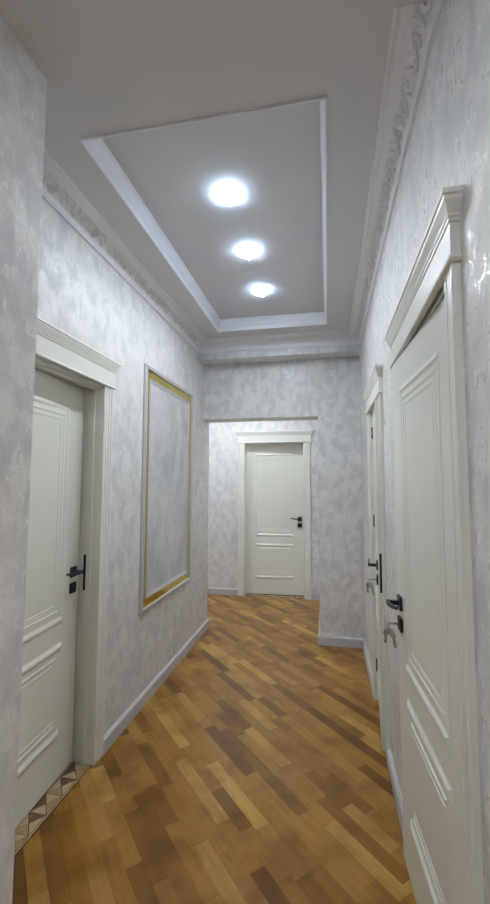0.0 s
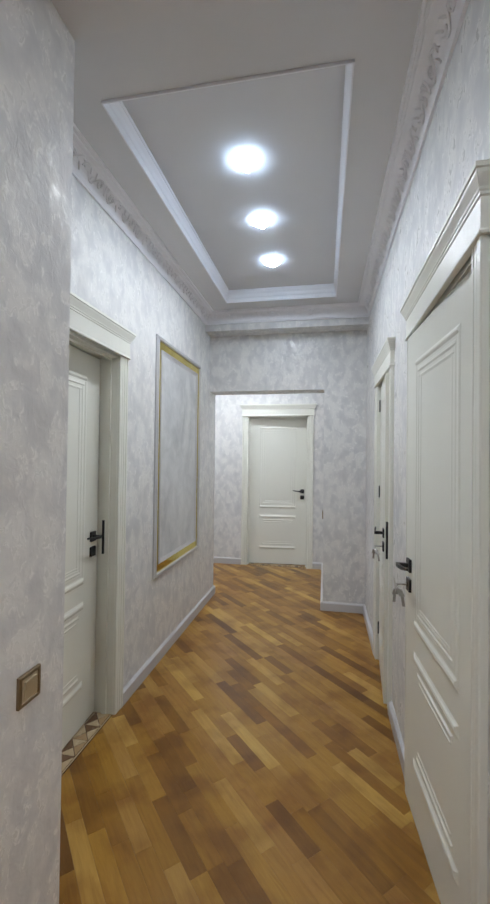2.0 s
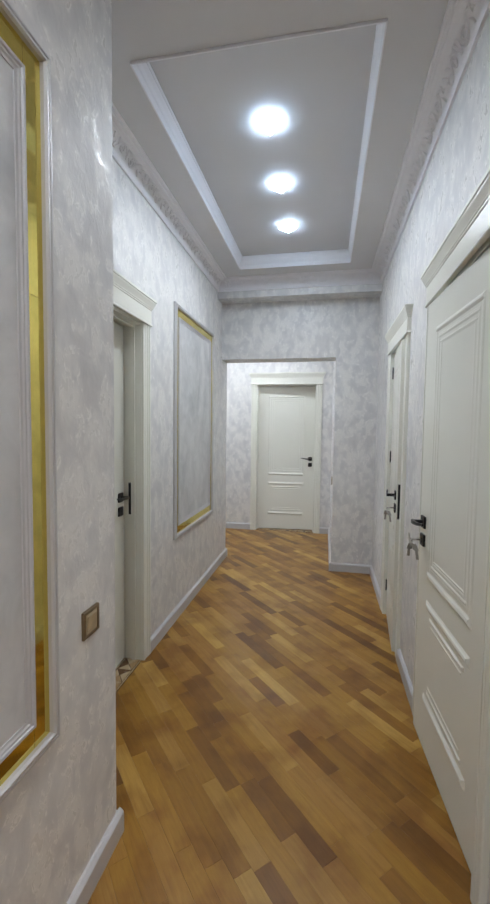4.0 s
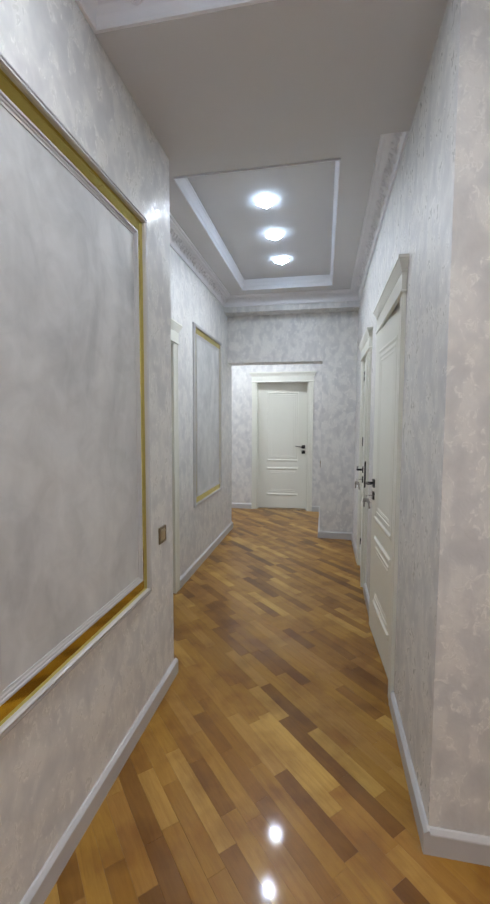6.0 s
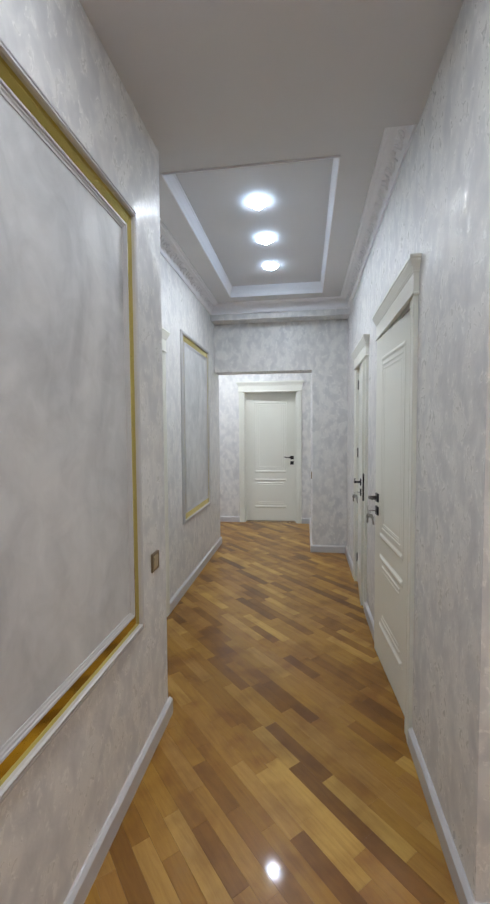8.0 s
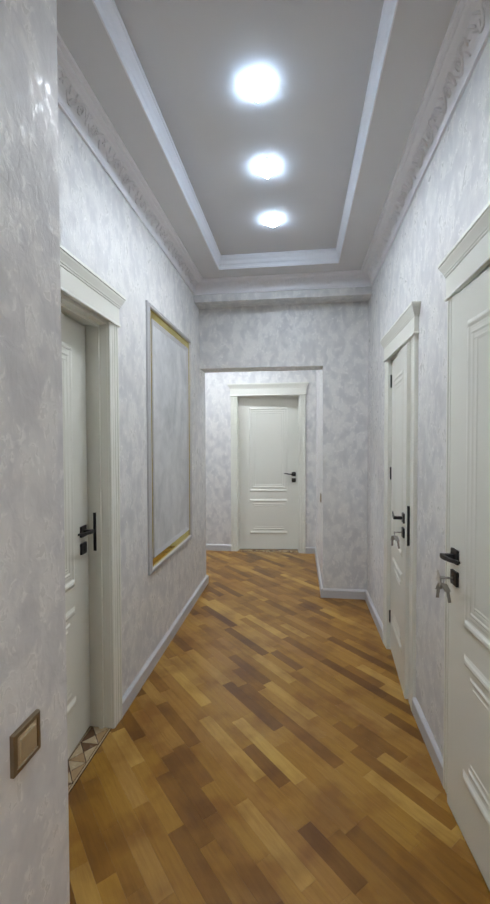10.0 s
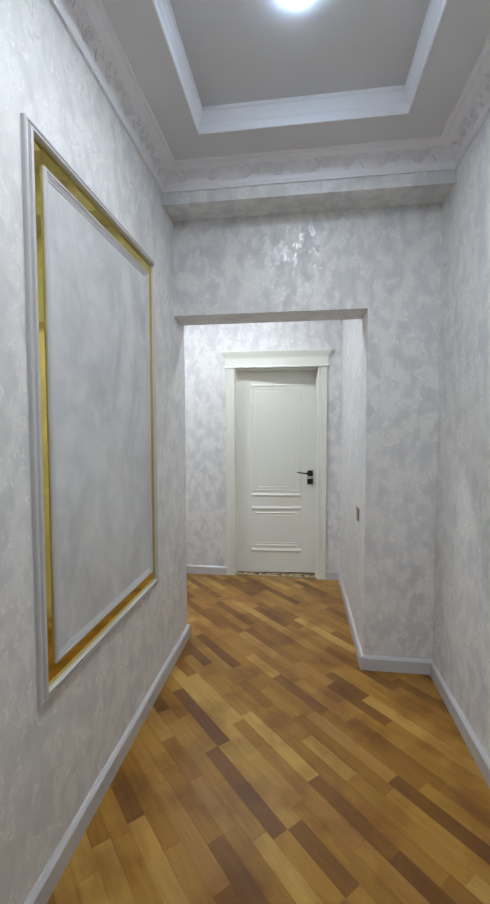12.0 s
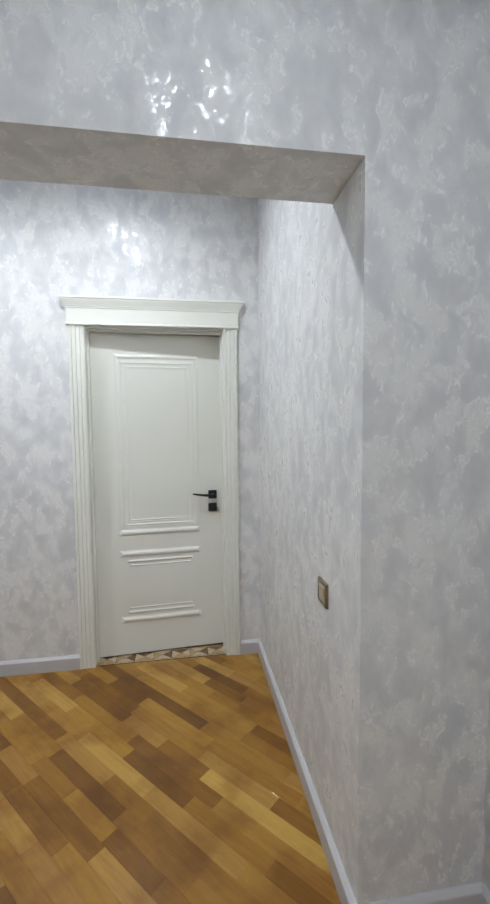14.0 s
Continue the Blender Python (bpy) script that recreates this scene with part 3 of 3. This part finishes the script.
panel = wall_frame(1.073, 1.78)
panel.matrix_world = pose(XL, 2.777, 0.635, 0, 0, 90)
copy_thing(panel, pose(XB, -0.246, 0.633, 0, 0, 90))


# ---------------------------------------------------------------- switches
def light_switch():
    root = new("light_switch")
    bm = bmesh.new()
    mitred(bm, -0.043, 0.043, -0.043, 0.043, [(0, 0), (0, 0.008), (0.002, 0.010), (0.010, 0.010), (0.012, 0.007), (0.012, 0)],
           lambda u, v, h: (u, -h, v))
    mesh_object("frame", bm, BRONZE, root)
    bm = bmesh.new()
    box(bm, -0.031, 0.031, -0.008, 0, -0.031, 0.031)
    rk = [bm.verts.new(p) for p in ((-0.024, -0.009, -0.024), (0.024, -0.009, -0.024), (0.024, -0.013, 0.024), (-0.024, -0.013, 0.024),
                                    (-0.024, -0.006, -0.024), (0.024, -0.006, -0.024), (0.024, -0.006, 0.024), (-0.024, -0.006, 0.024))]
    for q in ((0, 1, 2, 3), (0, 4, 5, 1), (1, 5, 6, 2), (2, 6, 7, 3), (3, 7, 4, 0)):
        bm.faces.new([rk[i] for i in q])
    mesh_object("rocker", bm, BRONZE_PALE, root)
    return tagged(root, label="bronze square light switch on the plaster wall", category="switch", group="light switches")


sw = light_switch()
sw.matrix_world = pose(XB, 0.998, 0.876, 0, 0, 90)
copy_thing(sw, pose(XF, 4.535, 0.92, 0, 0, -90))


# ---------------------------------------------------------------- ceiling lamps
def ceiling_lamp(glow, edge):
    """A square crystal downlight: a thin white rim and a frosted ring round the glowing plate, turned by 45 degrees."""
    root = new("ceiling_lamp")
    bm = bmesh.new()
    mitred(bm, -0.060, 0.060, -0.060, 0.060, [(0, 0), (0, 0.002), (0.002, 0.003), (0.007, 0.003), (0.007, 0)], lambda u, v, h: (u, v, -h))
    mesh_object("rim", bm, STUCCO, root)
    bm = bmesh.new()
    # deep ring added to trim light from upper walls; its bluish glow makes the halo
    rings = [[bm.verts.new((x * r, y * r, -h)) for x, y in ((-1, -1), (1, -1), (1, 1), (-1, 1))]
             for r, h in ((0.049, 0.001), (0.049, 0.022), (0.046, 0.026), (0.0435, 0.026), (0.0425, 0.014))]
    for a, b in zip(rings, rings[1:]):
        for j in range(4):
            bm.faces.new((a[j], a[(j + 1) % 4], b[(j + 1) % 4], b[j])).material_index = 1
    bm.faces.new(rings[-1])
    tagged(mesh_object("diffuser", bm, [glow, edge], root), label="glowing crystal diffuser")
    return tagged(root, label="square crystal ceiling downlight, switched on", category="ceiling lamp", group="ceiling lamps")


lamp = ceiling_lamp(GLOW, EDGE)
lamp.matrix_world = pose(-0.381, 2.078, ZT, 0, 0, 45)
copy_thing(lamp, pose(-0.381, 2.632, ZT, 0, 0, 45))
copy_thing(lamp, pose(-0.381, 3.197, ZT, 0, 0, 45))
lamp = ceiling_lamp(GLOW_HALL_COOL, EDGE)
lamp.matrix_world = pose(-0.22, -0.25, ZH, 0, 0, 45)
# this copy is added unseen, as fill light for the hall's south end
copy_thing(lamp, pose(-0.2, -1.9, ZH, 0, 0, 45))
# an added warm lamp, out of view, that tints and brightens the hall's north wall
lamp = ceiling_lamp(GLOW_WARM_ADDED, EDGE)
lamp.matrix_world = pose(1.85, -0.9, ZH, 0, 0, 45)
lamp = ceiling_lamp(GLOW_FAR, EDGE)
lamp.matrix_world = pose(-0.85, 4.98, ZC, 0, 0, 45)
# added beside the first, out of view, to spread more light over the far hall
copy_thing(lamp, pose(-1.95, 4.98, ZC, 0, 0, 45))

# ---------------------------------------------------------------- floor of diagonal oak strips
floor = structure(boxes("floor", SUBFLOOR, (XW - THICK, XE + THICK, YS - THICK, YF + 1.2, -0.08, -0.012)), "varnished oak strip floor laid diagonally")
PW, JOINT, ANGLE = 0.069, 0.0002, -47.0


def strip_mesh(bm, x0, x1, y0, y1):
    j, c = JOINT, 0.0007
    top = [bm.verts.new(p) for p in ((x0 + j + c, y0 + j + c, 0), (x1 - j - c, y0 + j + c, 0), (x1 - j - c, y1 - j - c, 0), (x0 + j + c, y1 - j - c, 0))]
    mid = [bm.verts.new(p) for p in ((x0 + j, y0 + j, -c * 0.6), (x1 - j, y0 + j, -c * 0.6), (x1 - j, y1 - j, -c * 0.6), (x0 + j, y1 - j, -c * 0.6))]
    low = [bm.verts.new((v.co.x, v.co.y, -0.0125)) for v in mid]
    bm.faces.new(top)
    for a, b in ((top, mid), (mid, low)):
        for k in range(4):
            bm.faces.new((b[k], b[(k + 1) % 4], a[(k + 1) % 4], a[k]))


spin = pose(0, 0, 0, 0, 0, ANGLE)
back = spin.inverted()
lengths = (0.28, 0.40, 0.50)
shared = {}
for length in lengths:
    bm = bmesh.new()
    strip_mesh(bm, -length / 2, length / 2, -PW / 2, PW / 2)
    shared[length] = bpy.data.meshes.new("plank")
    bm.to_mesh(shared[length])
    bm.free()
    shared[length].materials.append(OAK)
regions = ((XB, XR, YS, YB), (XL, XR, YB, YE), (XW, XF, YE, YF), (XR, XE, YS, YH))
rng = random.Random(5)
strips = []
for row in range(-90, 110):
    x = -8 + rng.random() * 0.6
    while x < 8:
        length = rng.choice(lengths)
        cx, cy = x + length / 2, row * PW
        x += length
        for k in (-1, -0.5, 0, 0.5, 1):
            p = spin @ Vector((cx + k * length / 2, cy, 0))
            if any(a - 0.04 < p.x < b + 0.04 and c - 0.04 < p.y < d + 0.04 for a, b, c, d in regions):
                strips.append((cx, cy, length))
                break
strips.sort(key=lambda s: abs((spin @ Vector((s[0], s[1], 0))).x + 0.35) + max(0, abs((spin @ Vector((s[0], s[1], 0))).y - 2.3) - 2.3) * 1.0)
for cx, cy, length in strips[:300]:
    ob = new("plank", shared[length])
    ob.matrix_world = spin @ pose(cx, cy, 0)
    ob.parent = floor
bm = bmesh.new()
for cx, cy, length in strips[300:]:
    strip_mesh(bm, cx - length / 2, cx + length / 2, cy - PW / 2, cy + PW / 2)
rest = mesh_object("plank_field", bm, OAK, floor)
rest.matrix_world = spin
tagged(rest, kind="stuff")
